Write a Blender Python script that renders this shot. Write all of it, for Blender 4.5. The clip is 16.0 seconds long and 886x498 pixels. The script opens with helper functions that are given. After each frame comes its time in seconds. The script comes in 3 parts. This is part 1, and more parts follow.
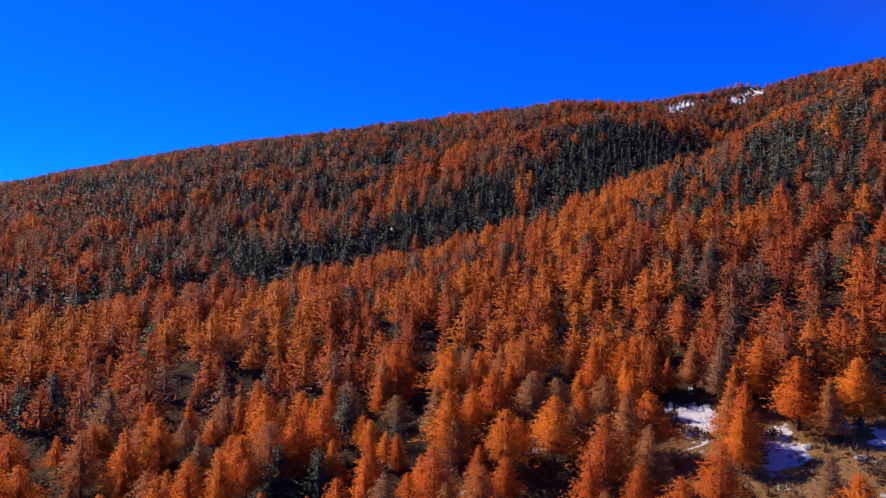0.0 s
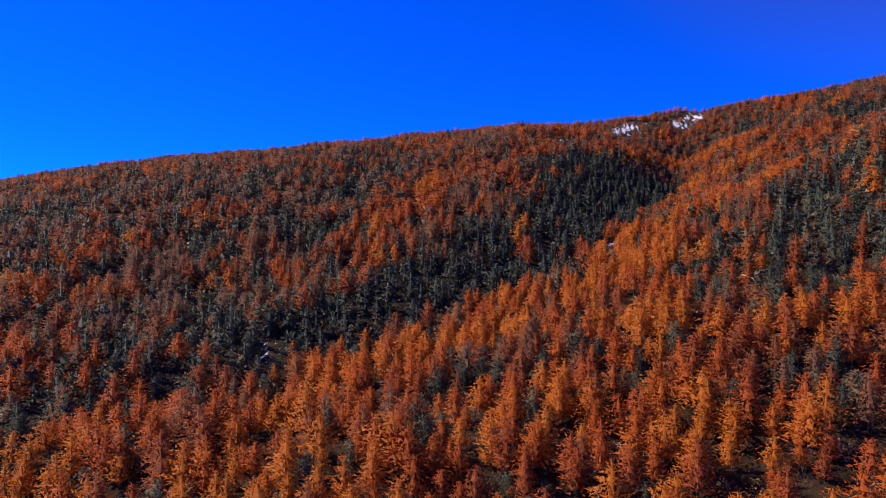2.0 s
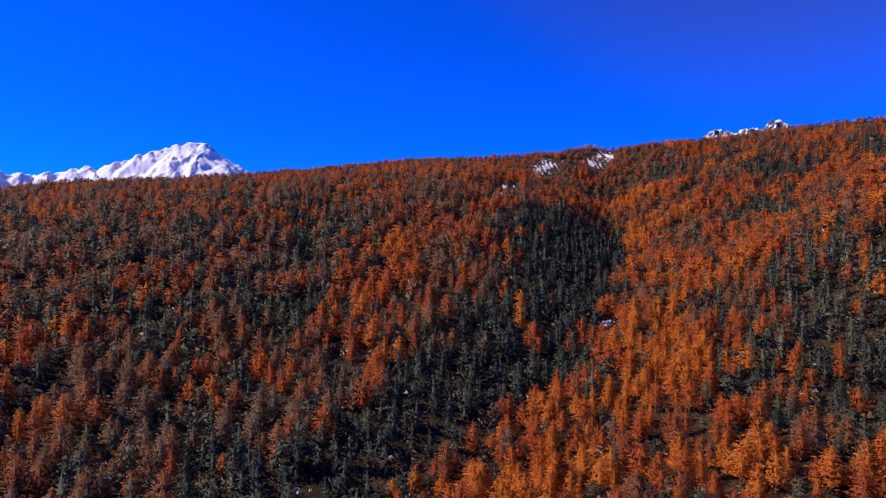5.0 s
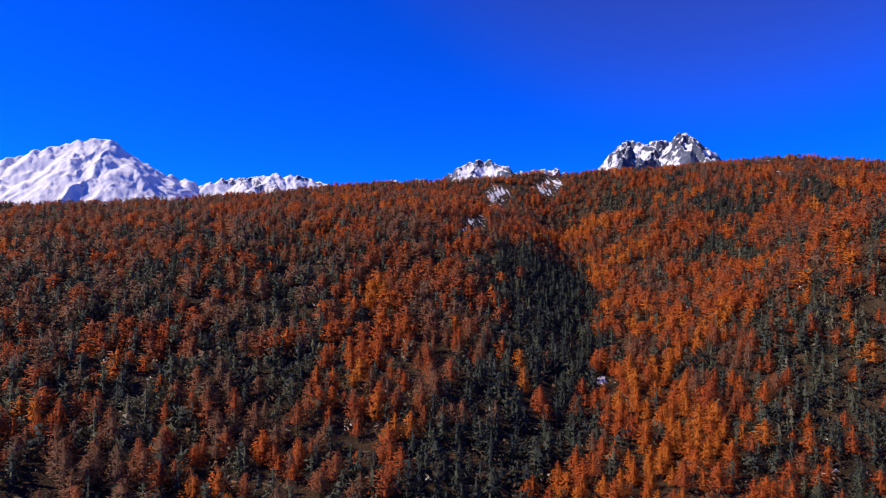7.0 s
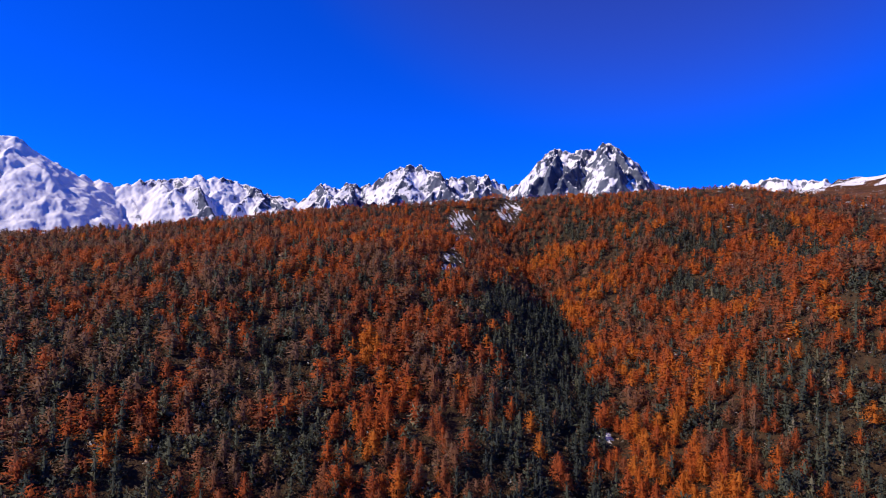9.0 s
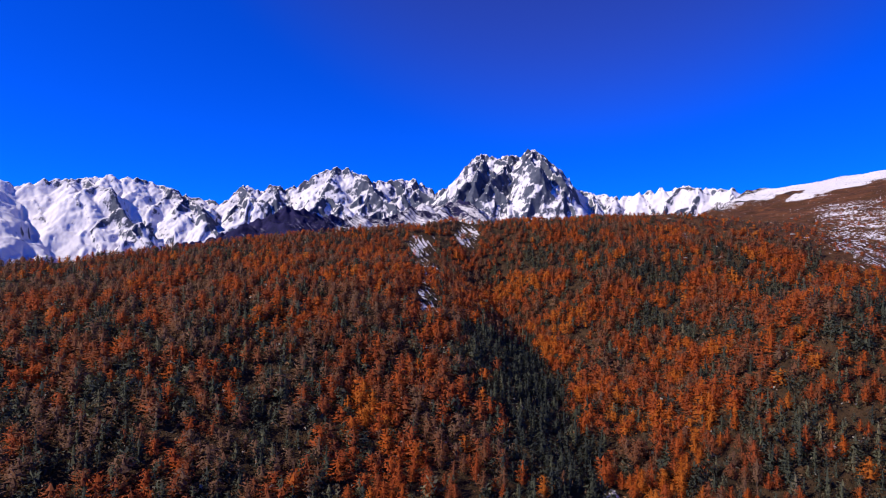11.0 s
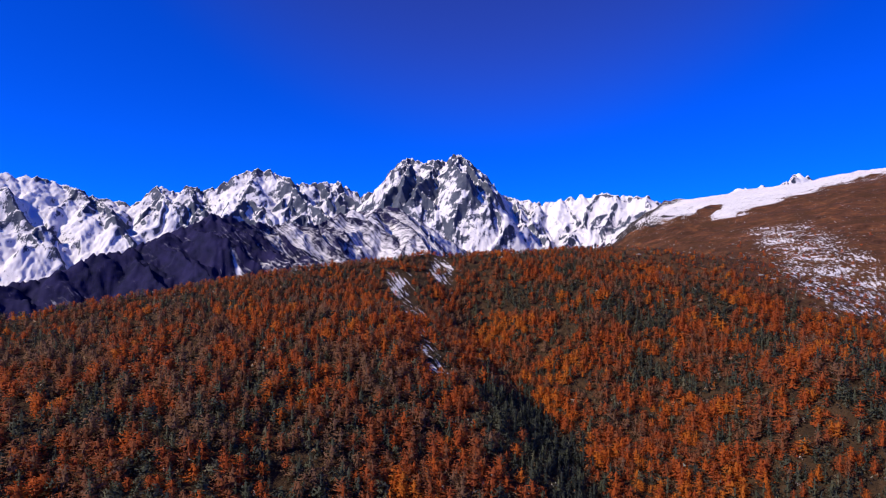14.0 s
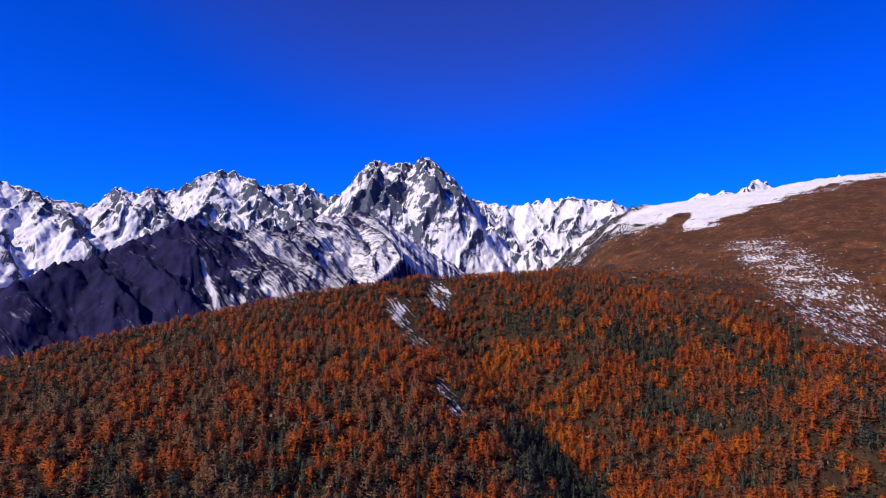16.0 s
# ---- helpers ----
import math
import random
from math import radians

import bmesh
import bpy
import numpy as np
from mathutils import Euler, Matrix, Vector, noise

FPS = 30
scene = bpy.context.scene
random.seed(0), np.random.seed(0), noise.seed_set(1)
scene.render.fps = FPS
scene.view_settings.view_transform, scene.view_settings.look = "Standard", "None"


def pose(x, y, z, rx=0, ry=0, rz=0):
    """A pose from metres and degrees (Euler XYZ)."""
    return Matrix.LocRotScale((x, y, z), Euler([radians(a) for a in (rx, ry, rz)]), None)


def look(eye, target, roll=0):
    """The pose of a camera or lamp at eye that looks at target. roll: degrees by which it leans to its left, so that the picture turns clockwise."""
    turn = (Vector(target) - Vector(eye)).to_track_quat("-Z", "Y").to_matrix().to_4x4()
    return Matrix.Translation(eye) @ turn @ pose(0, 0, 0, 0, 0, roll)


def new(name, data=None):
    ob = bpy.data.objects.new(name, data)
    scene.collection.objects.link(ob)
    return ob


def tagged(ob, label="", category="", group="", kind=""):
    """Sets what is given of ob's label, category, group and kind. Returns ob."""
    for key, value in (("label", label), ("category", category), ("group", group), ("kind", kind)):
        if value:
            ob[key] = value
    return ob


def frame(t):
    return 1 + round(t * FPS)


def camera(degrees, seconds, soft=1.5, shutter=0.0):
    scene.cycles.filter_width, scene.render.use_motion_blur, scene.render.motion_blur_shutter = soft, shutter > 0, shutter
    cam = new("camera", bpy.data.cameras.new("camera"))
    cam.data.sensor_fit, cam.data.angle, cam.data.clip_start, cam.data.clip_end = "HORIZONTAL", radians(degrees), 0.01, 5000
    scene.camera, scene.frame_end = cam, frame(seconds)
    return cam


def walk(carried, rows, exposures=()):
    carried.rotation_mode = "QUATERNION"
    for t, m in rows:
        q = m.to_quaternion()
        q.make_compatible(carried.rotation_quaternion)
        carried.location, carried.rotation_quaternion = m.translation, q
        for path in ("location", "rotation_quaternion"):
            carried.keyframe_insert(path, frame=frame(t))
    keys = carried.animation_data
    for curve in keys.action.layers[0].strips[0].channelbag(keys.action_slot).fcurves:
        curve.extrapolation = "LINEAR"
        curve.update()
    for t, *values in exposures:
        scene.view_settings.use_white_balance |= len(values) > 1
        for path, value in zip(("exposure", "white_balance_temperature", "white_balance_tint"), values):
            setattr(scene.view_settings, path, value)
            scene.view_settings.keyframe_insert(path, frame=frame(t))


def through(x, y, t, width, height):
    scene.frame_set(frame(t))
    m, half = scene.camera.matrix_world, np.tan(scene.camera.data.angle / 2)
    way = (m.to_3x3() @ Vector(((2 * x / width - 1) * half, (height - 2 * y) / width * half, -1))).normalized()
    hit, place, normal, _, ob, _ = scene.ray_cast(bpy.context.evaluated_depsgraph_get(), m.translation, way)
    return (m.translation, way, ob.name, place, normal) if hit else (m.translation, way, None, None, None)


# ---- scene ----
cam = camera(70.1, 16.0, soft=1.0)
METRES, EYE = 350.0, 150.0
ROWS = [
    (0.0, 0.0, 0.0, 0.0, -0.0, 0.0, -0.0),
    (0.5, -0.0211, 0.0257, 0.014, -2.02, 0.04, 0.09),
    (1.0, -0.0443, 0.0499, 0.0282, -4.16, 0.12, 0.19),
    (1.5, -0.0703, 0.0731, 0.0426, -6.37, 0.18, 0.25),
    (2.0, -0.0982, 0.0948, 0.0569, -8.58, 0.23, 0.31),
    (2.5, -0.1244, 0.1145, 0.0712, -10.65, 0.29, 0.35),
    (3.0, -0.1482, 0.1315, 0.0859, -12.74, 0.31, 0.34),
    (3.5, -0.1698, 0.1467, 0.1011, -14.69, 0.3, 0.27),
    (4.0, -0.1907, 0.1608, 0.1165, -16.86, 0.27, 0.19),
    (4.5, -0.2102, 0.1745, 0.1325, -18.92, 0.26, 0.16),
    (7.0, -0.3045, 0.2478, 0.2148, -28.4, 0.35, -0.17),
    (7.5, -0.3221, 0.264, 0.2308, -30.16, 0.43, -0.22),
    (8.0, -0.3398, 0.2813, 0.247, -31.83, 0.49, -0.24),
    (8.5, -0.3569, 0.2992, 0.2634, -33.5, 0.52, -0.27),
    (9.0, -0.3736, 0.3174, 0.28, -35.11, 0.54, -0.27),
    (11.5, -0.4513, 0.4197, 0.364, -43.75, 0.63, -0.26),
    (12.0, -0.4656, 0.4424, 0.3805, -45.19, 0.63, -0.26),
    (12.5, -0.4793, 0.4657, 0.3975, -46.48, 0.6, -0.29),
    (13.0, -0.4927, 0.4895, 0.4139, -47.61, 0.59, -0.3),
    (13.5, -0.506, 0.5138, 0.4303, -48.61, 0.59, -0.29),
    (14.0, -0.5183, 0.5381, 0.447, -49.58, 0.58, -0.3),
    (14.5, -0.5296, 0.5615, 0.4637, -50.53, 0.6, -0.25),
    (15.0, -0.54, 0.5838, 0.48, -51.42, 0.59, -0.25),
    (15.5, -0.5494, 0.6058, 0.4966, -52.21, 0.59, -0.26),
    (16.0, -0.559, 0.6276, 0.5133, -52.93, 0.57, -0.32),
]
walk(cam, [(t, pose(0, 0, EYE) @ pose(METRES * x, METRES * y, METRES * z, 90 + pitch, roll, yaw)) for t, x, y, z, yaw, pitch, roll in ROWS],
     [(0.0, 0.42), (4.5, 0.34), (9.0, 0.14), (12.0, 0.0), (16.0, -0.05)])

# ---- light: high autumn sun over a deep blue mountain sky ----
SUN_BEARING, SUN_HEIGHT = -65.0, 40.0
world = bpy.data.worlds.new("sky")
scene.world = world
world.use_nodes = True
wn, wl = world.node_tree.nodes, world.node_tree.links
wn.clear()
w_sky = wn.new("ShaderNodeTexSky")
w_sky.sky_type, w_sky.sun_disc = "NISHITA", False
w_sky.sun_elevation, w_sky.sun_rotation = radians(SUN_HEIGHT), radians(SUN_BEARING)
w_sky.altitude, w_sky.air_density, w_sky.dust_density, w_sky.ozone_density = 4000, 1.0, 0.1, 3.0
w_tint = wn.new("ShaderNodeMix")
w_tint.data_type, w_tint.blend_type = "RGBA", "MULTIPLY"
w_tint.inputs[0].default_value = 1.0
w_tint.inputs[7].default_value = (0.008, 0.41, 2.0, 1)
w_bg = wn.new("ShaderNodeBackground")
w_bg.inputs["Strength"].default_value = 0.107
w_out = wn.new("ShaderNodeOutputWorld")
wl.new(w_sky.outputs[0], w_tint.inputs[6])
# the polarised, darker violet part of the sky, well away from the sun and from the horizon
w_dir = wn.new("ShaderNodeTexCoord")
w_dot = wn.new("ShaderNodeVectorMath")
w_dot.operation = "DOT_PRODUCT"
w_dot.inputs[1].default_value = Vector((math.sin(radians(54)), math.cos(radians(54)), 1.0)).normalized()
w_near = wn.new("ShaderNodeMapRange")
w_near.interpolation_type = "SMOOTHSTEP"
w_near.inputs["From Min"].default_value, w_near.inputs["From Max"].default_value = 0.805, 0.93
w_mix = wn.new("ShaderNodeMix")
w_mix.data_type, w_mix.blend_type = "RGBA", "MULTIPLY"
w_mix.inputs[7].default_value = (32.0, 0.93, 0.72, 1)
wl.new(w_dir.outputs["Generated"], w_dot.inputs[0])
wl.new(w_dot.outputs["Value"], w_near.inputs["Value"])
wl.new(w_near.outputs[0], w_mix.inputs[0])
wl.new(w_tint.outputs[2], w_mix.inputs[6])
wl.new(w_mix.outputs[2], w_bg.inputs["Color"])
wl.new(w_bg.outputs[0], w_out.inputs[0])

sun = new("sun", bpy.data.lights.new("sun", "SUN"))
sun.data.energy, sun.data.angle, sun.data.color = 5.4, radians(0.53), (1.0, 0.93, 0.84)
_b, _e = radians(SUN_BEARING), radians(SUN_HEIGHT)
SUN_WAY = Vector((math.sin(_b) * math.cos(_e), math.cos(_b) * math.cos(_e), math.sin(_e)))
sun.matrix_world = look(SUN_WAY * 500, (0, 0, 0))


# ---- numeric noise ----
def hash2(i, j, seed):
    n = (i.astype(np.int64) * 374761393 + j.astype(np.int64) * 668265263 + seed * 974711) & 0xFFFFFFFF
    n = ((n ^ (n >> 13)) * 1274126177) & 0xFFFFFFFF
    return ((n ^ (n >> 16)) & 0xFFFF) / 65535.0


def vnoise(x, y, seed=0):
    """Gradient noise, about -1 to 1."""
    xi, yi = np.floor(x), np.floor(y)
    fx, fy = x - xi, y - yi
    u, v = fx * fx * fx * (fx * (fx * 6 - 15) + 10), fy * fy * fy * (fy * (fy * 6 - 15) + 10)

    def g(i, j):
        a = hash2(xi + i, yi + j, seed) * 2 * np.pi
        return np.cos(a) * (fx - i) + np.sin(a) * (fy - j)
    a = g(0, 0) + (g(1, 0) - g(0, 0)) * u
    b = g(0, 1) + (g(1, 1) - g(0, 1)) * u
    return (a + (b - a) * v) * 1.5


def fbm(x, y, octaves=4, seed=0, gain=0.5):
    s, amp = 0.0, 1.0
    for k in range(octaves):
        s = s + amp * vnoise(x, y, seed + k * 17)
        x, y, amp = x * 2.03 + 7.1, y * 2.03 - 3.7, amp * gain
    return s


def ridged(x, y, octaves=5, seed=0, gain=0.5):
    s, amp, w = 0.0, 1.0, 1.0
    for k in range(octaves):
        n = (1 - np.minimum(np.abs(vnoise(x, y, seed + k * 31)), 1)) ** 1.5
        s = s + amp * n * w
        w = np.clip(n * 1.6, 0, 1)
        x, y, amp = x * 2.07 + 3.3, y * 2.07 - 1.9, amp * gain
    return s


def smooth(a, b, x):
    t = np.clip((x - a) / (b - a), 0, 1)
    return t * t * (3 - 2 * t)


# ---- the lie of the land, in units of METRES ----
SLOPE = (-0.145, 0.1845, 0.2013, -0.0825, 0.0713, 0.1805, -0.081, 0.0493, -0.0394, -0.0045)
GORGE = (-0.0405, -0.1084, 0.0217)
# hollows and humps: east, north, reach, height
HUMPS = ((0.67, 1.13, 0.3, -0.0794), (0.56, 0.7, 0.2, 0.3287), (1.08, 0.77, 0.3, 0.073), (-0.16, 0.83, 0.2, -0.0393), (0.52, 0.74, 0.2, -0.2013),
         (0.55, 1.6, 0.2, -0.0457), (0.56, 0.7, 0.13, -0.0549), (0.01, 1.1, 0.2, -0.0236), (0.86, 1.38, 0.13, -0.0345), (0.22, 1.52, 0.22, -0.015), (-0.65, 1.8, 0.4, 0.018), (-0.12, 1.8, 0.35, -0.014), (1.45, 1.25, 0.3, 0.03), (0.56, 0.91, 0.12, -0.022), (0.83, 1.23, 0.14, 0.016))


def gorge_line(x):
    return 0.655 + 0.75 * x + 0.65 * x * x


def gorge_side(x, y):
    """Distance from the gorge's bed, positive on its far side."""
    s = np.clip(x, -0.6, 0.95)
    return (y - gorge_line(s)) / np.sqrt(1 + (0.75 + 1.3 * s) ** 2)


def crest_line(x):
    return np.maximum(np.minimum(1.83, 1.83 - 0.5 * (x - 0.65)), 1.08 + 0.31 * x + 0.004 * x * x)


FAR_X, FAR_Y = 8.0, 0.11


def land(x, y):
    cx, cy = np.clip(x, -1.6, 2.2), np.clip(y, -0.6, 2.3)
    k, z = 0, 0.0
    for i in range(4):
        for j in range(4 - i):
            z = z + SLOPE[k] * cx ** i * cy ** j
            k += 1
    v = np.exp(-(np.abs(gorge_side(cx, cy)) / 0.13) ** 1.5) * np.clip((cy - 0.35) / 0.2, 0, 1) * np.clip((1.75 - cy) / 0.3, 0, 1)
    z = z + v * (GORGE[0] + GORGE[1] * cx + GORGE[2] * cx * cx)
    for a, b, s, h in HUMPS:
        z = z + h * np.exp(-((cx - a) ** 2 + (cy - b) ** 2) / s ** 2)
    far = 0.15 + 0.165 * np.minimum(x, FAR_X) - 0.3 * np.maximum(x - FAR_X, 0) - FAR_Y * np.maximum(y - 1.1, 0) - 0.35 * np.maximum(0.45 - y, 0)
    z = z + (far - z) * smooth(1.15, 1.9, x)
    d = np.maximum(y - crest_line(x), 0)
    z = z - 0.62 * (np.sqrt(d * d + 0.0036) - 0.06)
    z = z - 0.25 * np.maximum(-1.3 - x, 0)
    rough = 0.006 * fbm(x * 9, y * 9, 4, 3) + smooth(1.6, 4.0, x) * (0.02 * fbm(x * 2.2, y * 2.2, 4, 9) + 0.1 * (ridged(x * 1.7, y * 1.7, 6, 12) - 1.1) * smooth(-0.9, 0.3, y - crest_line(x)))
    return np.maximum(z + rough, -0.62 + 0.01 * fbm(x * 2, y * 2, 3, 5))


def to_z(z):
    return EYE + METRES * z


# ---- materials ----
def material(name):
    m = bpy.data.materials.new(name)
    m.use_nodes = True
    n = m.node_tree.nodes
    n.clear()
    out = n.new("ShaderNodeOutputMaterial")
    p = n.new("ShaderNodeBsdfPrincipled")
    m.node_tree.links.new(p.outputs[0], out.inputs[0])
    return m, n, m.node_tree.links, p


def node_noise(n, l, scale, detail=4.0, rough=0.55, stretch=None):
    c = n.new("ShaderNodeTexCoord")
    t = n.new("ShaderNodeTexNoise")
    t.inputs["Scale"].default_value, t.inputs["Detail"].default_value, t.inputs["Roughness"].default_value = scale, detail, rough
    if stretch:
        s = n.new("ShaderNodeMapping")
        s.inputs["Scale"].default_value = stretch
        l.new(c.outputs["Object"], s.inputs[0])
        l.new(s.outputs[0], t.inputs["Vector"])
    else:
        l.new(c.outputs["Object"], t.inputs["Vector"])
    return t.outputs["Fac"]


def node_ramp(n, l, fac, stops):
    r = n.new("ShaderNodeValToRGB")
    e = r.color_ramp.elements
    while len(e) < len(stops):
        e.new(0.5)
    for k, (pos, col) in enumerate(stops):
        e[k].position, e[k].color = pos, (*col, 1)
    l.new(fac, r.inputs[0])
    return r.outputs[0]


def node_math(n, l, op, a, b=None, clamp=False):
    m = n.new("ShaderNodeMath")
    m.operation, m.use_clamp = op, clamp
    for k, s in enumerate((a, b)):
        if s is None:
            continue
        if isinstance(s, (int, float)):
            m.inputs[k].default_value = s
        else:
            l.new(s, m.inputs[k])
    return m.outputs[0]


def node_mix(n, l, fac, a, b, blend="MIX"):
    m = n.new("ShaderNodeMix")
    m.data_type, m.blend_type = "RGBA", blend
    for k, s in ((0, fac), (6, a), (7, b)):
        if isinstance(s, (int, float)):
            m.inputs[k].default_value = s
        elif isinstance(s, tuple):
            m.inputs[k].default_value = (*s, 1)
        else:
            l.new(s, m.inputs[k])
    return m.outputs[2]


def node_attr(n, name):
    a = n.new("ShaderNodeAttribute")
    a.attribute_name = name
    return a.outputs["Fac"]


def node_bump(n, l, p, height, strength, distance):
    b = n.new("ShaderNodeBump")
    b.inputs["Strength"].default_value, b.inputs["Distance"].default_value = strength, distance
    l.new(height, b.inputs["Height"])
    l.new(b.outputs[0], p.inputs["Normal"])


def foliage(name, stops, source, through=0.35, spread=0.14):
    m, n, l, p = material(name)
    if source == "object":
        v = n.new("ShaderNodeObjectInfo").outputs["Random"]
    else:
        v = node_attr(n, "tint")
    island = n.new("ShaderNodeNewGeometry").outputs["Random Per Island"]
    v = node_math(n, l, "ADD", v, node_math(n, l, "MULTIPLY", node_math(n, l, "SUBTRACT", island, 0.5), spread), True)
    col = node_ramp(n, l, v, stops)
    l.new(col, p.inputs["Base Color"])
    p.inputs["Roughness"].default_value = 0.75
    p.inputs["Specular IOR Level"].default_value = 0.2
    tr = n.new("ShaderNodeBsdfTranslucent")
    l.new(col, tr.inputs["Color"])
    mix = n.new("ShaderNodeMixShader")
    mix.inputs[0].default_value = through
    l.new(p.outputs[0], mix.inputs[1])
    l.new(tr.outputs[0], mix.inputs[2])
    l.new(mix.outputs[0], n["Material Output"].inputs[0])
    return m


LARCH_NEAR = ((0.0, (0.3, 0.15, 0.07)), (0.2, (0.4, 0.15, 0.045)), (0.4, (0.55, 0.112, 0.012)), (0.75, (0.62, 0.146, 0.012)), (1.0, (0.67, 0.2, 0.017)))
LARCH = ((0.0, (0.2, 0.105, 0.06)), (0.25, (0.24, 0.082, 0.034)), (0.5, (0.37, 0.077, 0.02)), (0.78, (0.46, 0.098, 0.014)), (1.0, (0.52, 0.15, 0.018)))
# last stop stands in for highlights on the boughs, first stop lifted for haze
EVERGREEN = ((0.0, (0.028, 0.031, 0.025)), (0.5, (0.06, 0.062, 0.037)), (0.8, (0.11, 0.096, 0.05)), (1.0, (0.19, 0.145, 0.09)))
m_larch_near = foliage("larch_needles", LARCH_NEAR, "object", 0.45)
m_larch = foliage("larch_needles_far", LARCH, "tint", 0.45)
m_green = foliage("evergreen_needles", EVERGREEN, "tint", 0.2, 0.32)
# the pale last stop paints leaf glints; the first is lifted for haze
m_scrub = foliage("scrub_leaves", ((0.0, (0.045, 0.039, 0.03)), (0.4, (0.09, 0.06, 0.034)), (0.75, (0.18, 0.095, 0.045)), (0.92, (0.28, 0.13, 0.055)), (1.0, (0.34, 0.3, 0.25))), "tint", 0.2, 0.7)

m_bark, n, l, p = material("larch_bark")
l.new(node_ramp(n, l, node_noise(n, l, 3.0, 5, 0.6, (3, 3, 0.6)), ((0.3, (0.035, 0.022, 0.016)), (0.7, (0.1, 0.07, 0.05)))), p.inputs["Base Color"])
p.inputs["Roughness"].default_value = 0.95

SNOW = (0.73, 0.67, 0.65)
m_ground, n, l, p = material("hillside")
fine, mid_n, broad = node_noise(n, l, 0.8, 6, 0.65), node_noise(n, l, 0.12, 5), node_noise(n, l, 0.014, 4)
floor_col = node_ramp(n, l, mid_n, ((0.3, (0.03, 0.019, 0.011)), (0.7, (0.1, 0.055, 0.026))))
heath_col = node_ramp(n, l, mid_n, ((0.25, (0.075, 0.031, 0.016)), (0.55, (0.15, 0.06, 0.026)), (0.8, (0.28, 0.125, 0.048))))
rill = node_noise(n, l, 0.03, 8, 0.7, (0.6, 1.5, 1))
heath_col = node_mix(n, l, 0.75, heath_col, node_ramp(n, l, rill, ((0.36, (0.3, 0.28, 0.3)), (0.5, (0.9, 0.9, 0.9)), (0.66, (1.9, 1.6, 1.3)))), "MULTIPLY")
heath_col = node_mix(n, l, node_ramp(n, l, broad, ((0.42, (0, 0, 0)), (0.62, (1, 1, 1)))), heath_col, node_ramp(n, l, fine, ((0.3, (0.045, 0.024, 0.013)), (0.7, (0.13, 0.052, 0.02)))))
col = node_mix(n, l, node_attr(n, "heath"), floor_col, heath_col)
ochre = node_noise(n, l, 0.006, 6, 0.6, (0.5, 1.6, 1))
col = node_mix(n, l, node_math(n, l, "MULTIPLY", node_attr(n, "heath"), node_math(n, l, "MULTIPLY", node_math(n, l, "SUBTRACT", ochre, 0.56), 5.0, True)), col, (0.2, 0.085, 0.025))
col = node_mix(n, l, node_attr(n, "rock"), col, node_ramp(n, l, fine, ((0.3, (0.016, 0.012, 0.012)), (0.7, (0.06, 0.042, 0.036)))))
col = node_mix(n, l, node_attr(n, "grass"), col, (0.34, 0.17, 0.06))
col = node_mix(n, l, 0.5, col, node_ramp(n, l, fine, ((0.3, (0.35, 0.35, 0.35)), (0.7, (1, 1, 1)))), "MULTIPLY")
runnels = []
for angle in (70, 18):
    turned = n.new("ShaderNodeMapping")
    turned.vector_type = "TEXTURE"
    turned.inputs["Rotation"].default_value, turned.inputs["Scale"].default_value = (0, 0, radians(angle)), (6.0 if angle > 45 else 2.6, 1.0, 4.0)
    l.new(n.new("ShaderNodeTexCoord").outputs["Object"], turned.inputs[0])
    runnel = n.new("ShaderNodeTexNoise")
    runnel.inputs["Scale"].default_value, runnel.inputs["Detail"].default_value, runnel.inputs["Roughness"].default_value = 0.3, 7, 0.7
    l.new(turned.outputs[0], runnel.inputs["Vector"])
    runnels.append(runnel.outputs["Fac"])
streak = node_mix(n, l, node_attr(n, "heath"), runnels[0], runnels[1])
patch = node_math(n, l, "ADD", node_math(n, l, "MULTIPLY", node_noise(n, l, 0.35, 8, 0.75), 0.25), node_math(n, l, "MULTIPLY", streak, 0.5))
patch = node_math(n, l, "ADD", patch, node_math(n, l, "MULTIPLY", node_noise(n, l, 0.035, 7, 0.65), 0.25))
cover = node_math(n, l, "ADD", node_attr(n, "snow"), node_math(n, l, "MULTIPLY", node_math(n, l, "SUBTRACT", patch, 0.5), 4.6))
cover = node_math(n, l, "MULTIPLY", node_math(n, l, "SUBTRACT", cover, 0.5), 9.0, True)
cover = node_math(n, l, "MULTIPLY", cover, node_math(n, l, "GREATER_THAN", node_attr(n, "snow"), 0.02))
l.new(node_mix(n, l, cover, col, SNOW), p.inputs["Base Color"])
p.inputs["Roughness"].default_value = 0.95
p.inputs["Specular IOR Level"].default_value = 0.08
node_bump(n, l, p, node_noise(n, l, 0.25, 10, 0.72), 1.0, 2.2)


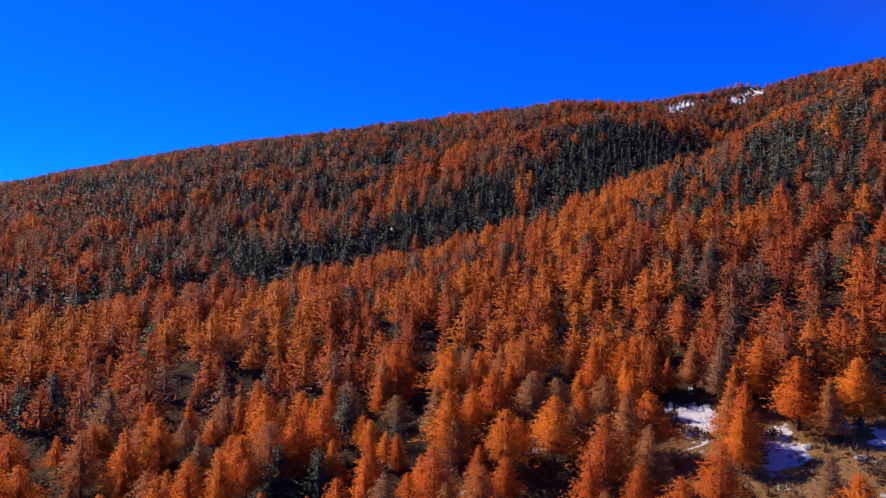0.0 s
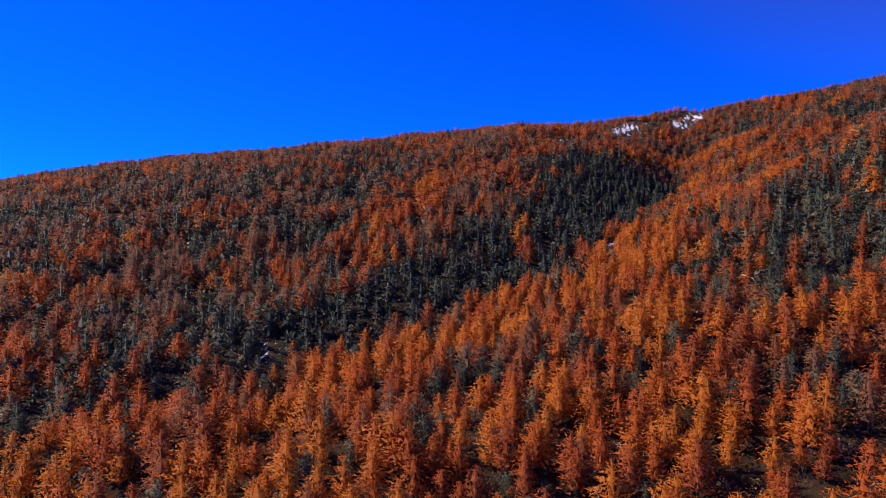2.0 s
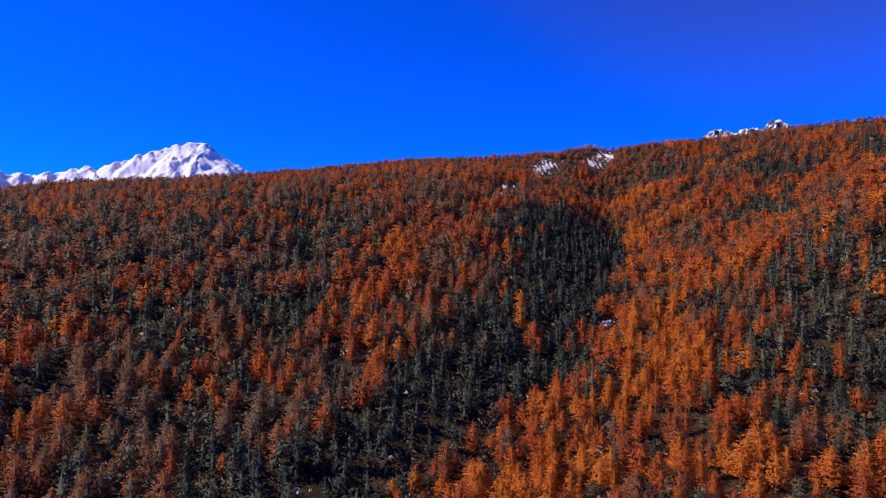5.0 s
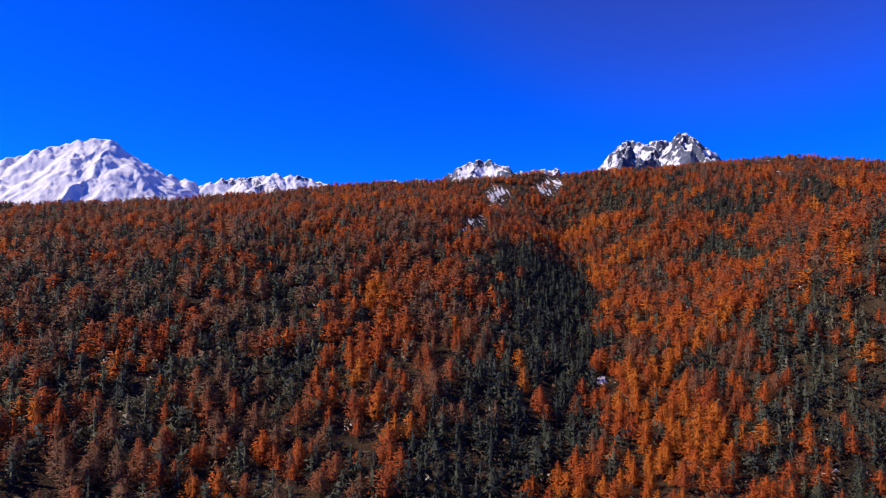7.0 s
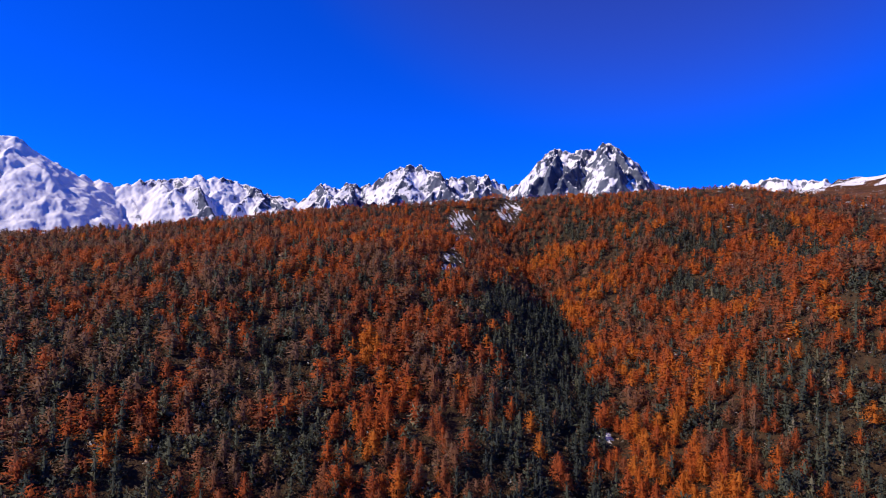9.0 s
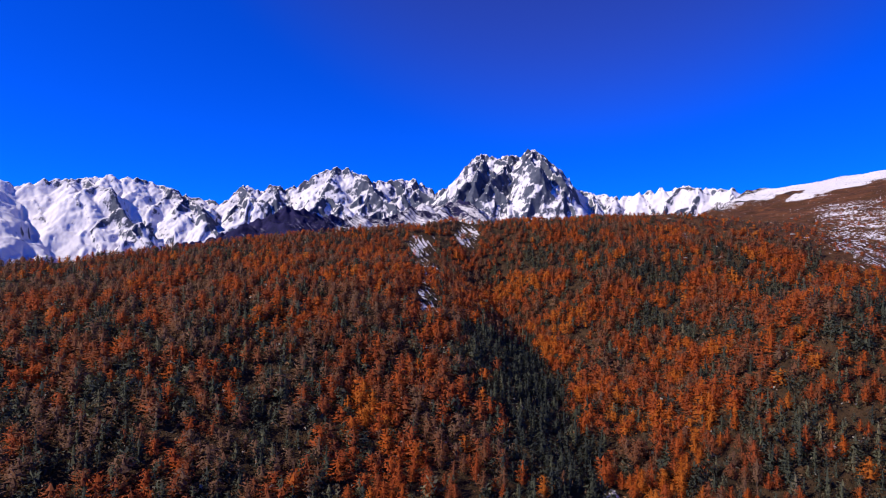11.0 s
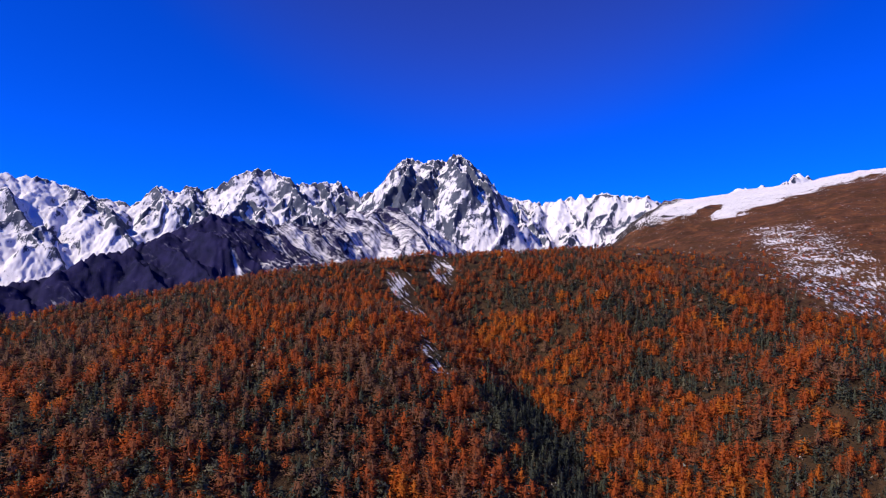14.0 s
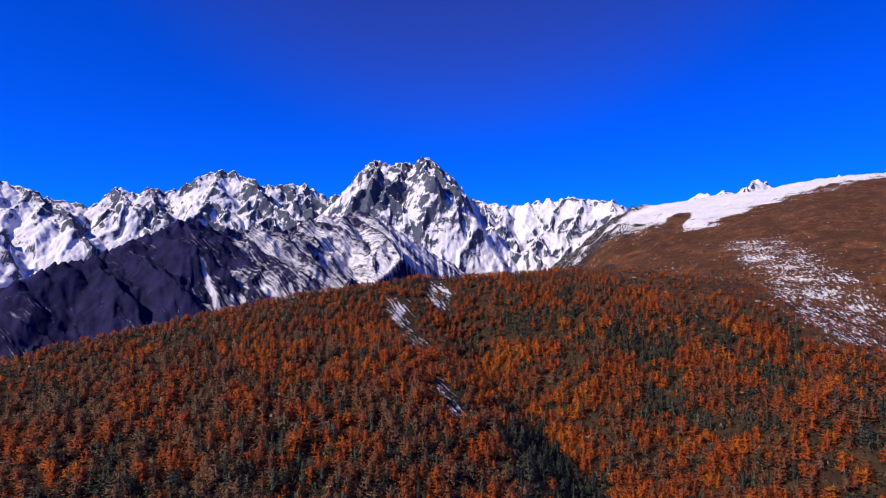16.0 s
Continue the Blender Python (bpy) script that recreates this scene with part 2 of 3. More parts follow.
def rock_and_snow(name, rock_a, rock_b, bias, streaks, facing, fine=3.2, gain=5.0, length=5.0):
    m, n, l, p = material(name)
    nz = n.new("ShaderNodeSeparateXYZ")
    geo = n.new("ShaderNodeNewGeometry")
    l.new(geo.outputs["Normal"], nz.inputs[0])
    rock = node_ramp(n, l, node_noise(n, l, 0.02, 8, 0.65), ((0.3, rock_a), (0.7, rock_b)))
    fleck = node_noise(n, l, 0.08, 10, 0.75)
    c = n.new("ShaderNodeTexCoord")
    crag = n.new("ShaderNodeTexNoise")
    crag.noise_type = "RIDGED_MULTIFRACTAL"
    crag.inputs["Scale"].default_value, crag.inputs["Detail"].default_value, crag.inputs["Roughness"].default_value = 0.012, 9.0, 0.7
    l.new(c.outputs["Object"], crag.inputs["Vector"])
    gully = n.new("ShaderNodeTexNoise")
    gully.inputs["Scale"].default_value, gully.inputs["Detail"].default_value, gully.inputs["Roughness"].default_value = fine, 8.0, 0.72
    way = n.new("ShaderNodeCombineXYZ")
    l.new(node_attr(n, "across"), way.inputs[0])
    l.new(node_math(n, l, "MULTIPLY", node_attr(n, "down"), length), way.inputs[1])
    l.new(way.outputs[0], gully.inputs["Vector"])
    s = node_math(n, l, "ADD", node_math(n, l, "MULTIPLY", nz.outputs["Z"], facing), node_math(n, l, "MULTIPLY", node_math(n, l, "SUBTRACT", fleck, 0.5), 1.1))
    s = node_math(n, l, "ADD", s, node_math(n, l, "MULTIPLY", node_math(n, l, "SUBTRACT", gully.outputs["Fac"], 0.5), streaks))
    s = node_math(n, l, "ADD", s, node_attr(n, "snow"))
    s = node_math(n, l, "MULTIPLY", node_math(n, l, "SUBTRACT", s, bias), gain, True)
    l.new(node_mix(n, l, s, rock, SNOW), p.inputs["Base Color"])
    p.inputs["Roughness"].default_value = 0.9
    p.inputs["Specular IOR Level"].default_value = 0.08
    node_bump(n, l, p, crag.outputs["Fac"], 0.9, 12.0)
    return m


m_peaks = rock_and_snow("rock_and_snow", (0.035, 0.042, 0.066), (0.11, 0.115, 0.14), 1.02, 0.8, 1.6, 2.2, 6.0, 5.0)
# Dark rock and forest, with the spur's blue shade put into the colour.
m_spur = rock_and_snow("shade_tinted_spur", (0.005, 0.006, 0.02), (0.026, 0.021, 0.07), 1.04, 2.3, 0.7, 2.6, 1.9, 1.6)


# ---- mesh helpers ----
def mesh_of(name, verts, tris, mat, attrs=None, smooth_faces=False, normals=None):
    me = bpy.data.meshes.new(name)
    verts, tris = np.asarray(verts, dtype=np.float32), np.asarray(tris, dtype=np.int32)
    k = tris.shape[1]
    me.vertices.add(len(verts))
    me.vertices.foreach_set("co", verts.ravel())
    me.loops.add(tris.size)
    me.loops.foreach_set("vertex_index", tris.ravel())
    me.polygons.add(len(tris))
    me.polygons.foreach_set("loop_start", np.arange(0, tris.size, k, dtype=np.int32))
    me.polygons.foreach_set("loop_total", np.full(len(tris), k, dtype=np.int32))
    if smooth_faces:
        me.polygons.foreach_set("use_smooth", np.ones(len(tris), dtype=bool))
    for key, val in (attrs or {}).items():
        a = me.attributes.new(key, "FLOAT", "POINT")
        a.data.foreach_set("value", np.asarray(val, dtype=np.float32))
    me.materials.append(mat)
    me.update()
    me.validate()
    if normals is not None:
        me.shade_smooth()
        me.normals_split_custom_set_from_vertices(normals)
    return me


def sheet(ny, nx):
    i = np.arange(ny - 1)[:, None] * nx + np.arange(nx - 1)[None, :]
    i = i.ravel()
    return np.stack([i, i + 1, i + nx + 1, i + nx], -1)


# ---- where snow lies and where trees stand ----
def along(x, y, ax, ay, bx, by, width):
    """1 on the stretch from a to b, fading to 0 at width from it."""
    dx, dy = bx - ax, by - ay
    t = np.clip(((x - ax) * dx + (y - ay) * dy) / (dx * dx + dy * dy), 0, 1)
    d = np.hypot(x - ax - t * dx, y - ay - t * dy)
    return np.clip(1 - d / width, 0, 1)


def snow_cover(x, y):
    s = 0.0 * x
    for ax, ay, bx, by, w, k in ((0.645, 1.69, 0.5, 1.49, 0.056, 0.43), (0.5, 1.49, 0.34, 1.3, 0.022, 0.38), (0.35, 1.31, 0.295, 1.24, 0.034, 0.45), (0.85, 1.71, 0.765, 1.625, 0.055, 0.43),
                                 (1.1, 1.18, 1.03, 1.14, 0.012, 0.55), (-0.6, 1.22, -0.5, 1.28, 0.05, 0.45), (-0.158, 0.645, -0.165, 0.6, 0.014, 0.45), (0.21, 0.815, 0.218, 0.818, 0.012, 0.75),
                                 (0.097, 0.275, 0.112, 0.262, 0.018, 0.72), (0.127, 0.247, 0.127, 0.237, 0.012, 1.0), (0.157, 0.243, 0.162, 0.238, 0.011, 1.0), (0.078, 0.329, 0.08, 0.326, 0.008, 0.9),
                                 (-0.047, 0.3, -0.045, 0.297, 0.008, 0.9), (-0.012, 0.245, 0.0, 0.24, 0.01, 0.6), (0.04, 0.264, 0.043, 0.26, 0.008, 0.9)):
        s = np.maximum(s, k * np.minimum(1, 1.5 * along(x, y, ax, ay, bx, by, w)))
    scree = np.maximum(along(x, y, 2.75, 1.27, 1.9, 0.98, 0.22), np.maximum(along(x, y, 1.9, 0.98, 1.15, 0.77, 0.2), along(x, y, 2.0, 0.95, 1.5, 0.74, 0.13)))
    s = np.maximum(s, 0.43 * np.minimum(1, 1.5 * scree) * (1 + 0.35 * fbm(x * 9, y * 9, 3, 23)))
    edge = np.interp(y, (0.6, 1.0, 1.22, 1.64, 1.83, 2.2, 2.35, 3.0), (7.6, 6.9, 6.4, 5.4, 3.75, 4.1, 4.1, 5.0))
    sheet_snow = smooth(-0.7, 0.9, x - edge + 0.75 * fbm(x * 2.5, y * 2.5, 5, 61, 0.6) + 0.45 * fbm(x * 9, y * 9, 4, 62, 0.6)) * (1 - smooth(3.3, 3.7, y))
    s = np.maximum(s, 0.1 * smooth(1.2, 1.5, x) * (x < 6))
    s = np.maximum(s, 0.88 * sheet_snow - 0.9 * np.minimum(1, 2 * along(x, y, 3.2, 1.9, 5.3, 2.34, 0.11)))
    s = np.maximum(s, 0.3 * smooth(3.0, 4.0, x) * smooth(-0.6, -0.2, y - crest_line(x)))
    return s


def heath_cover(x, y):
    open_hill = smooth(0.95, 1.27, x - 0.25 * (y - 1.0) + 0.08 * fbm(x * 6, y * 6, 3, 41))
    return np.maximum(open_hill, np.minimum(1, 3 * along(x, y, 0.11, 0.222, 0.3, 0.2, 0.05)))


# ---- the ground: one sheet, finest on the wooded slopes ----
def spread(lo, a, b, hi, step, grow_down, grow_up):
    mid = list(np.arange(a, b, step))
    up, s = [b], step
    while up[-1] < hi:
        s *= grow_up
        up.append(up[-1] + s)
    down, s = [], step
    p0 = a
    while p0 > lo:
        s *= grow_down
        p0 -= s
        down.append(p0)
    return np.array(down[::-1] + mid + up)


gx, gy = np.meshgrid(spread(-13.5, -1.1, 2.4, 13.5, 0.0115, 1.14, 1.035), spread(-6, 0.12, 2.0, 13.5, 0.0115, 1.14, 1.04))
gz = land(gx, gy)
ground = new("ground", mesh_of("ground", np.stack([gx * METRES, gy * METRES, to_z(gz)], -1).reshape(-1, 3), sheet(*gx.shape), m_ground,
             {"snow": snow_cover(gx, gy).ravel(), "heath": heath_cover(gx, gy).ravel(), "rock": smooth(0.1, 0.3, gy - crest_line(gx) + 0.55 * smooth(3, 5, gx) + 0.25 * fbm(gx * 3, gy * 3, 4, 67)).ravel(), "grass": np.minimum(1, 3 * along(gx, gy, 0.11, 0.222, 0.3, 0.2, 0.05)).ravel()}, True))
tagged(ground, "brown mountainside with a gorge, heath and thin snow patches", "hillside", kind="structure")

# ---- far mountains, set on a ring round the valley ----
HUB = (-0.4, 0.45)
FAR_PEAKS = ((-40, 0.6), (-30, 0.9), (-23, 1.15), (-18.8, 1.5), (-16.4, 1.73), (-15, 1.62), (-12.2, 1.5), (-6.5, 1.76), (-4.2, 1.94), (-2.2, 2.12), (-0.2, 2.24), (1.2, 2.22),
             (3.3, 1.9), (5.4, 1.66), (7.7, 1.52), (10, 1.66), (14.2, 1.79), (17.4, 1.75), (19.6, 1.55), (22.6, 1.4), (24.5, 1.77), (25.9, 1.68), (27.2, 1.78),
             (28.4, 1.69), (30.6, 2.03), (32.6, 2.17), (34, 2.12), (35.9, 1.9), (38, 1.94), (39.5, 1.95), (41.7, 1.69), (43.5, 1.98), (44.9, 2.4), (45.5, 2.46), (47, 2.4),
             (48.1, 2.44), (49.2, 2.42), (50.1, 2.55), (50.8, 2.42), (52.1, 2.18), (54.7, 1.69), (58, 1.56), (60.3, 1.65), (62.8, 1.75), (66.5, 1.69), (68.2, 1.54))
EAST_PEAKS = ((68.2, 1.54), (69.5, 1.3), (71.5, 1.4), (73.0, 1.62), (74.1, 1.8), (74.9, 1.7), (76.3, 1.79), (76.8, 1.74), (78.3, 1.96), (79.1, 1.92), (79.8, 1.75), (82, 1.75), (83.7, 1.91), (84.7, 1.99), (86.4, 1.94), (90, 1.6), (110, 1.2))
SPUR_CREST = ((5, 0.15), (11, 0.22), (15.7, 0.27), (17.9, 0.41), (18.9, 0.48), (22.1, 0.53), (24.0, 0.65), (25.0, 0.67), (26.1, 0.73), (27.5, 0.8), (28.6, 0.86), (29.4, 0.82), (30.0, 0.81), (31.3, 0.79), (32.7, 0.79), (35.3, 0.81), (36.8, 0.79), (38.4, 0.93), (41.0, 1.04), (42.1, 1.04), (43.7, 1.14), (45.1, 1.08), (47.0, 0.91), (48.6, 0.76), (50.3, 0.59), (51.9, 0.46), (53.6, 0.28), (58, -0.1), (64, -0.4))





def bearing_place(b, r):
    return HUB[0] + r * np.sin(np.radians(b)), HUB[1] + r * np.cos(np.radians(b))


def lines_down(rng, crest, radii, every, turn, lengths, drop, cross, sub):
    """A net of ridges: the crest, spurs that run down from it and smaller ribs off those. Rows: start, end (east, north, height), cross fall."""
    ca, ra = np.array(crest), np.array(radii)
    segs = []

    def place(b, h, dr=0.0):
        return np.array((*bearing_place(b, np.interp(b, ra[:, 0], ra[:, 1]) + dr), h))
    bs = np.arange(ca[0, 0], ca[-1, 0], 0.32)
    tops = [place(b, np.interp(b, ca[:, 0], ca[:, 1]) - (0 if k % 3 else 0.045) + rng.normal(0, 0.022), rng.normal(0, 0.06)) for k, b in enumerate(bs)]
    for p, q in zip(tops[:-1], tops[1:]):
        segs.append((p, q, rng.uniform(0.9, 1.25) * cross))

    def run(p, a, length, fall, steps, depth):
        for k in range(steps):
            a2 = a + rng.normal(0, 0.16)
            q = p + np.array((math.sin(a2), math.cos(a2), -fall * rng.uniform(0.5, 1.5))) * (length / steps)
            segs.append((p, q, rng.uniform(0.8, 1.45) * cross))
            if depth:
                for side in (-1, 1):
                    if rng.random() < sub:
                        run(q, a2 + side * rng.uniform(0.6, 1.2), length * rng.uniform(0.18, 0.38), fall * 1.25, 2, depth - 1)
            p = q
    starts = [ca[k, 0] for k in range(1, len(ca) - 1) if ca[k, 1] >= ca[k - 1, 1] and ca[k, 1] >= ca[k + 1, 1]]
    b = ca[0, 0] + every * 0.5
    while b < ca[-1, 0]:
        if min(abs(b - q) for q in starts) > every * 0.45:
            starts.append(b + rng.normal(0, every * 0.12))
        b += every * rng.uniform(0.8, 1.2)
    for b in sorted(starts):
        p = place(b, np.interp(b, ca[:, 0], ca[:, 1]) - 0.005)
        run(p, math.radians(b + 180 + turn + rng.normal(0, 20)), rng.uniform(*lengths), drop, 5, 2)
    return segs


def range_of(name, crest, radii, front, back, foot, rough, step, rows, mat, label, net, snow=((0, 0.0), (1, 0.0)), seed=1, gullies=(), skew=3.75, steep=((0, 1.0), (1, 1.0))):
    """A mountain range on a ring, raised from a net of ridges with straight flanks."""
    ra, sa = np.array(radii), np.array(snow)
    b = np.arange(crest[0][0], crest[-1][0], step)
    u = np.concatenate([-(np.linspace(1, 0, rows) ** 1.1), np.linspace(0.04, 1, 12)])
    bb, uu = np.meshgrid(b, u)
    rr = np.interp(bb, ra[:, 0], ra[:, 1]) + np.where(uu < 0, front * uu, back * uu)
    x, y = bearing_place(bb, rr)
    wx, wy = x + 0.05 * fbm(x * 3, y * 3, 4, seed + 70), y + 0.05 * fbm(x * 3, y * 3, 4, seed + 90)
    z = foot[0] + (foot[1] - foot[0]) * np.clip(1 + uu, 0, 1) + 0 * bb
    gap = np.full(z.shape, 3.0)
    for p, q, cross in lines_down(np.random.default_rng(seed), crest, radii, *net):
        mb = math.degrees(math.atan2((p[0] + q[0]) / 2 - HUB[0], (p[1] + q[1]) / 2 - HUB[1]))
        c0, c1 = np.searchsorted(b, (mb - 7, mb + 7))
        if c1 <= c0:
            continue
        ax, ay = wx[:, c0:c1] - p[0], wy[:, c0:c1] - p[1]
        dx, dy = q[0] - p[0], q[1] - p[1]
        t = np.clip((ax * dx + ay * dy) / (dx * dx + dy * dy + 1e-9), 0, 1)
        d = np.hypot(ax - t * dx, ay - t * dy)
        zz = p[2] + (q[2] - p[2]) * t - cross * float(np.interp(mb, [k[0] for k in steep], [k[1] for k in steep])) * d ** 0.94
        up = zz > z[:, c0:c1]
        z[:, c0:c1] = np.where(up, zz, z[:, c0:c1])
        gap[:, c0:c1] = np.where(up, d, gap[:, c0:c1])
    calm = 0.35 + 0.65 * smooth(6, 22, bb)
    ribs = (bb + 0.6 * skew * uu) * 0.42 + 0.35 * fbm(x * 1.5, y * 1.5, 3, seed + 21)
    z = z + rough * calm * (0.3 * ridged(wx * 4, wy * 4, 5, seed + 20, 0.6) + 2.4 * ridged(ribs, uu * 2.2, 5, seed + 24, 0.42) * smooth(0.0, 0.2, -uu) - 1.9) - 1.8 * smooth(0.86, 1.0, -uu)
    z = z + 0.3 * calm * rough * (ridged(wx * 15, wy * 15, 4, seed + 51, 0.6) - 1.1)
    # no flank stands higher than the jagged crest behind it
    ca = np.array(crest)
    jag = 0.03 * vnoise(bb * 1.9, bb * 0 + seed, seed + 61) + 0.022 * vnoise(bb * 4.3, bb * 0 + seed, seed + 62)
    z = np.minimum(z, np.interp(bb, ca[:, 0], ca[:, 1]) + jag - np.where(uu < 0, -0.2 * front * uu, 0.3 * back * uu) + 0.01 * (ridged(wx * 9, wy * 9, 3, seed + 63) - 1.1))
    snow_a = np.interp(bb, sa[:, 0], sa[:, 1]) + 0.16 * fbm(x * 1.2, y * 1.2, 3, seed + 44)
    snow_a = snow_a + 0.06 - 0.5 * np.exp(-gap / 0.05)
    for gb, amount, width in gullies:
        snow_a = snow_a + amount * np.exp(-((bb + skew * uu - gb) / width) ** 2) * smooth(0.12, 0.4, -uu)
    ob = new(name, mesh_of(name, np.stack([x * METRES, y * METRES, to_z(z)], -1).reshape(-1, 3), sheet(*bb.shape), mat,
             {"snow": snow_a.ravel(), "across": ((bb + 1.8 * skew * uu + 0.25 * fbm(x * 2, y * 2, 3, seed + 8)) * 2.8).ravel(), "down": uu.ravel()}, False))
    return tagged(ob, label, "mountain", kind="structure")


range_of("mountain_range", FAR_PEAKS, ((-40, 12.5), (70, 12.5)), 4.0, 0.7, (-0.5, 0.9), 0.05, 0.09, 150, m_peaks, "jagged snow-covered rocky mountain range beyond the forest ridge",
         (2.2, 0, (1.4, 2.4), 0.62, 1.0, 0.6), ((-20, 0.25), (-8, 0.6), (4, 0.48), (9, 0.24), (20, 0.16), (24, 0.1), (30, 0.14), (36, 0.2), (42, 0.14), (44, 0.1), (50, 0.08), (52.5, 0.15), (56, 0.34), (62, 0.28), (68, 0.2)), 3, (), -7.0, ((4, 0.85), (20, 1.0), (40, 1.3), (52, 1.4), (60, 1.15)))
range_of("mountain_range_east", EAST_PEAKS, ((60, 12.5), (120, 12.5)), 2.0, 0.7, (-0.3, 0.4), 0.05, 0.14, 50, m_peaks, "small snowy rock peaks behind the bare ridge",
         (2.5, 0, (0.8, 1.4), 0.5, 1.0, 0.5), ((0, 0.2), (1, 0.2)), 8)
SPUR_RADII = ((5, 5.0), (16.5, 5.5), (29.3, 6.2), (38, 7.4), (46, 8.8), (54, 9.8), (64, 10.3))
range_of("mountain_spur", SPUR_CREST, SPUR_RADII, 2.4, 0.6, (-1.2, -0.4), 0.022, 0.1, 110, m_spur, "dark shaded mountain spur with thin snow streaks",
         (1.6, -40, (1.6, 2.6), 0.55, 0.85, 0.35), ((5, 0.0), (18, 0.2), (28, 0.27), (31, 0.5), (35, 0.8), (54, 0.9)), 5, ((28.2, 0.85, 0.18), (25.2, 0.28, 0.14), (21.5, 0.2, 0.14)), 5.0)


# ---- larch trees ----
def crown_tris(rng, h, r, tiers, tufts, size, low=0.12, bend=0.8, slim=0.45, layers=0.3, droop=0.1):
    """An airy conifer crown of needle sprays set in uneven layers of boughs round a thin dark middle, as loose triangles (n, 3, 3)."""
    turn, lean = rng.uniform(0, 6.28), rng.uniform(0, 6.28)

    def reach(f, az):
        """How far the boughs reach at the height f and the bearing az."""
        cone = np.minimum(1, 0.5 + 4.0 * (f - low)) * (np.clip(1 - f, 0, 1) / (1 - low)) ** bend
        tier = 1 - layers * (0.5 + 0.5 * np.cos(f * tiers * 6.2832 + 1.2 * np.sin(az + turn) + 0.8 * np.sin(3 * az + lean)))
        return r * cone * tier * (1 + 0.2 * np.sin(2 * az + lean + 7 * f) + 0.2 * np.sin(5 * az + 11 * f + turn) + 0.12 * np.sin(9 * az - 17 * f + lean))
    tris = []
    for k in range(5):
        a0 = k * 1.2566 + turn
        for f0, f1 in ((low, 0.42), (0.36, 0.7), (0.62, 0.92)):
            p, q = (0.3 * reach(f0 + 0.05, a0 + d) * np.array((math.cos(a0 + d), math.sin(a0 + d), 0)) + (0, 0, h * f0) for d in (0.0, 1.2566))
            tris.append((p, q, np.array((0, 0, h * f1))))
    f = low + (0.985 - low) * (1 - (1 - 0.99 * rng.random(tufts)) ** (1 / (1 + bend)))
    az = rng.uniform(0, 6.2832, tufts)
    far = reach(f, az) * rng.uniform(0.15, 1.25, tufts) ** 0.6
    out = np.stack([np.cos(az), np.sin(az)], -1)
    c = np.concatenate([out * far[:, None], (h * f - droop * far + rng.normal(0, 0.014 * h, tufts))[:, None]], -1)
    w = size * rng.uniform(0.55, 1.3, tufts) * (0.6 + 0.4 * (1 - f))
    d = np.concatenate([out, rng.uniform(-0.3, 0.8, tufts)[:, None]], -1) + rng.normal(0, 0.6, (tufts, 3))
    d /= np.linalg.norm(d, axis=1)[:, None]
    e = np.cross(d, rng.normal(size=(tufts, 3)))
    e /= np.linalg.norm(e, axis=1)[:, None]
    d, e = d * w[:, None], e * (w * slim)[:, None]
    return np.concatenate([np.array(tris), np.stack([c - 0.5 * d + 0.5 * e, c - 0.5 * d - 0.5 * e, c + 0.7 * d], 1)])


def soften(tris, share=0.6):
    """Turn loose foliage triangles outwards and give them the rounded normals of their clump."""
    flat = np.cross(tris[:, 1] - tris[:, 0], tris[:, 2] - tris[:, 0])
    flat /= np.linalg.norm(flat, axis=1)[:, None] + 1e-9
    c = tris.mean(1)
    h = c[:, 2].max()
    wide = np.percentile(np.hypot(c[:, 0], c[:, 1]), 80) + 1e-6
    out = np.stack([c[:, 0] / wide, c[:, 1] / wide, 0.45 + 0.5 * (c[:, 2] / h - 0.35)], -1)
    out /= np.linalg.norm(out, axis=1)[:, None]
    turn = (flat * out).sum(1) < 0
    tris = tris.copy()
    tris[turn] = tris[turn][:, ::-1]
    flat[turn] *= -1
    nrm = out * share + flat * (1 - share)
    nrm /= np.linalg.norm(nrm, axis=1)[:, None]
    return tris, np.repeat(nrm, 3, 0)


def trunk_quads(h, r0, sides, cuts):
    v, f = [], []
    for k in range(cuts + 1):
        s = k / cuts
        for j in range(sides):
            a = 6.283 * j / sides
            rad = r0 * (1 - s) ** 0.8 * (1.35 if k == 0 else 1) + 0.015
            v.append((rad * math.cos(a), rad * math.sin(a), -0.6 + (h * 0.96 + 0.6) * s))
    for k in range(cuts):
        for j in range(sides):
            f.append((k * sides + j, k * sides + (j + 1) % sides, (k + 1) * sides + (j + 1) % sides, (k + 1) * sides + j))
    return np.array(v), np.array(f)


def bush_tris(rng, r, h, count, size):
    out = []
    for k in range(count):
        a, q = rng.uniform(0, 6.28), rng.uniform(0.2, 1) ** 0.6
        e = rng.uniform(0.05, 1.5)
        c = np.array((math.cos(a) * math.cos(e) * r * q, math.sin(a) * math.cos(e) * r * q, h * (0.1 + 0.9 * math.sin(e) * q)))
        d = rng.normal(size=(3, 3)) * size * 0.6
        out.append(c + d)
    return np.array(out)


rng = np.random.default_rng(11)


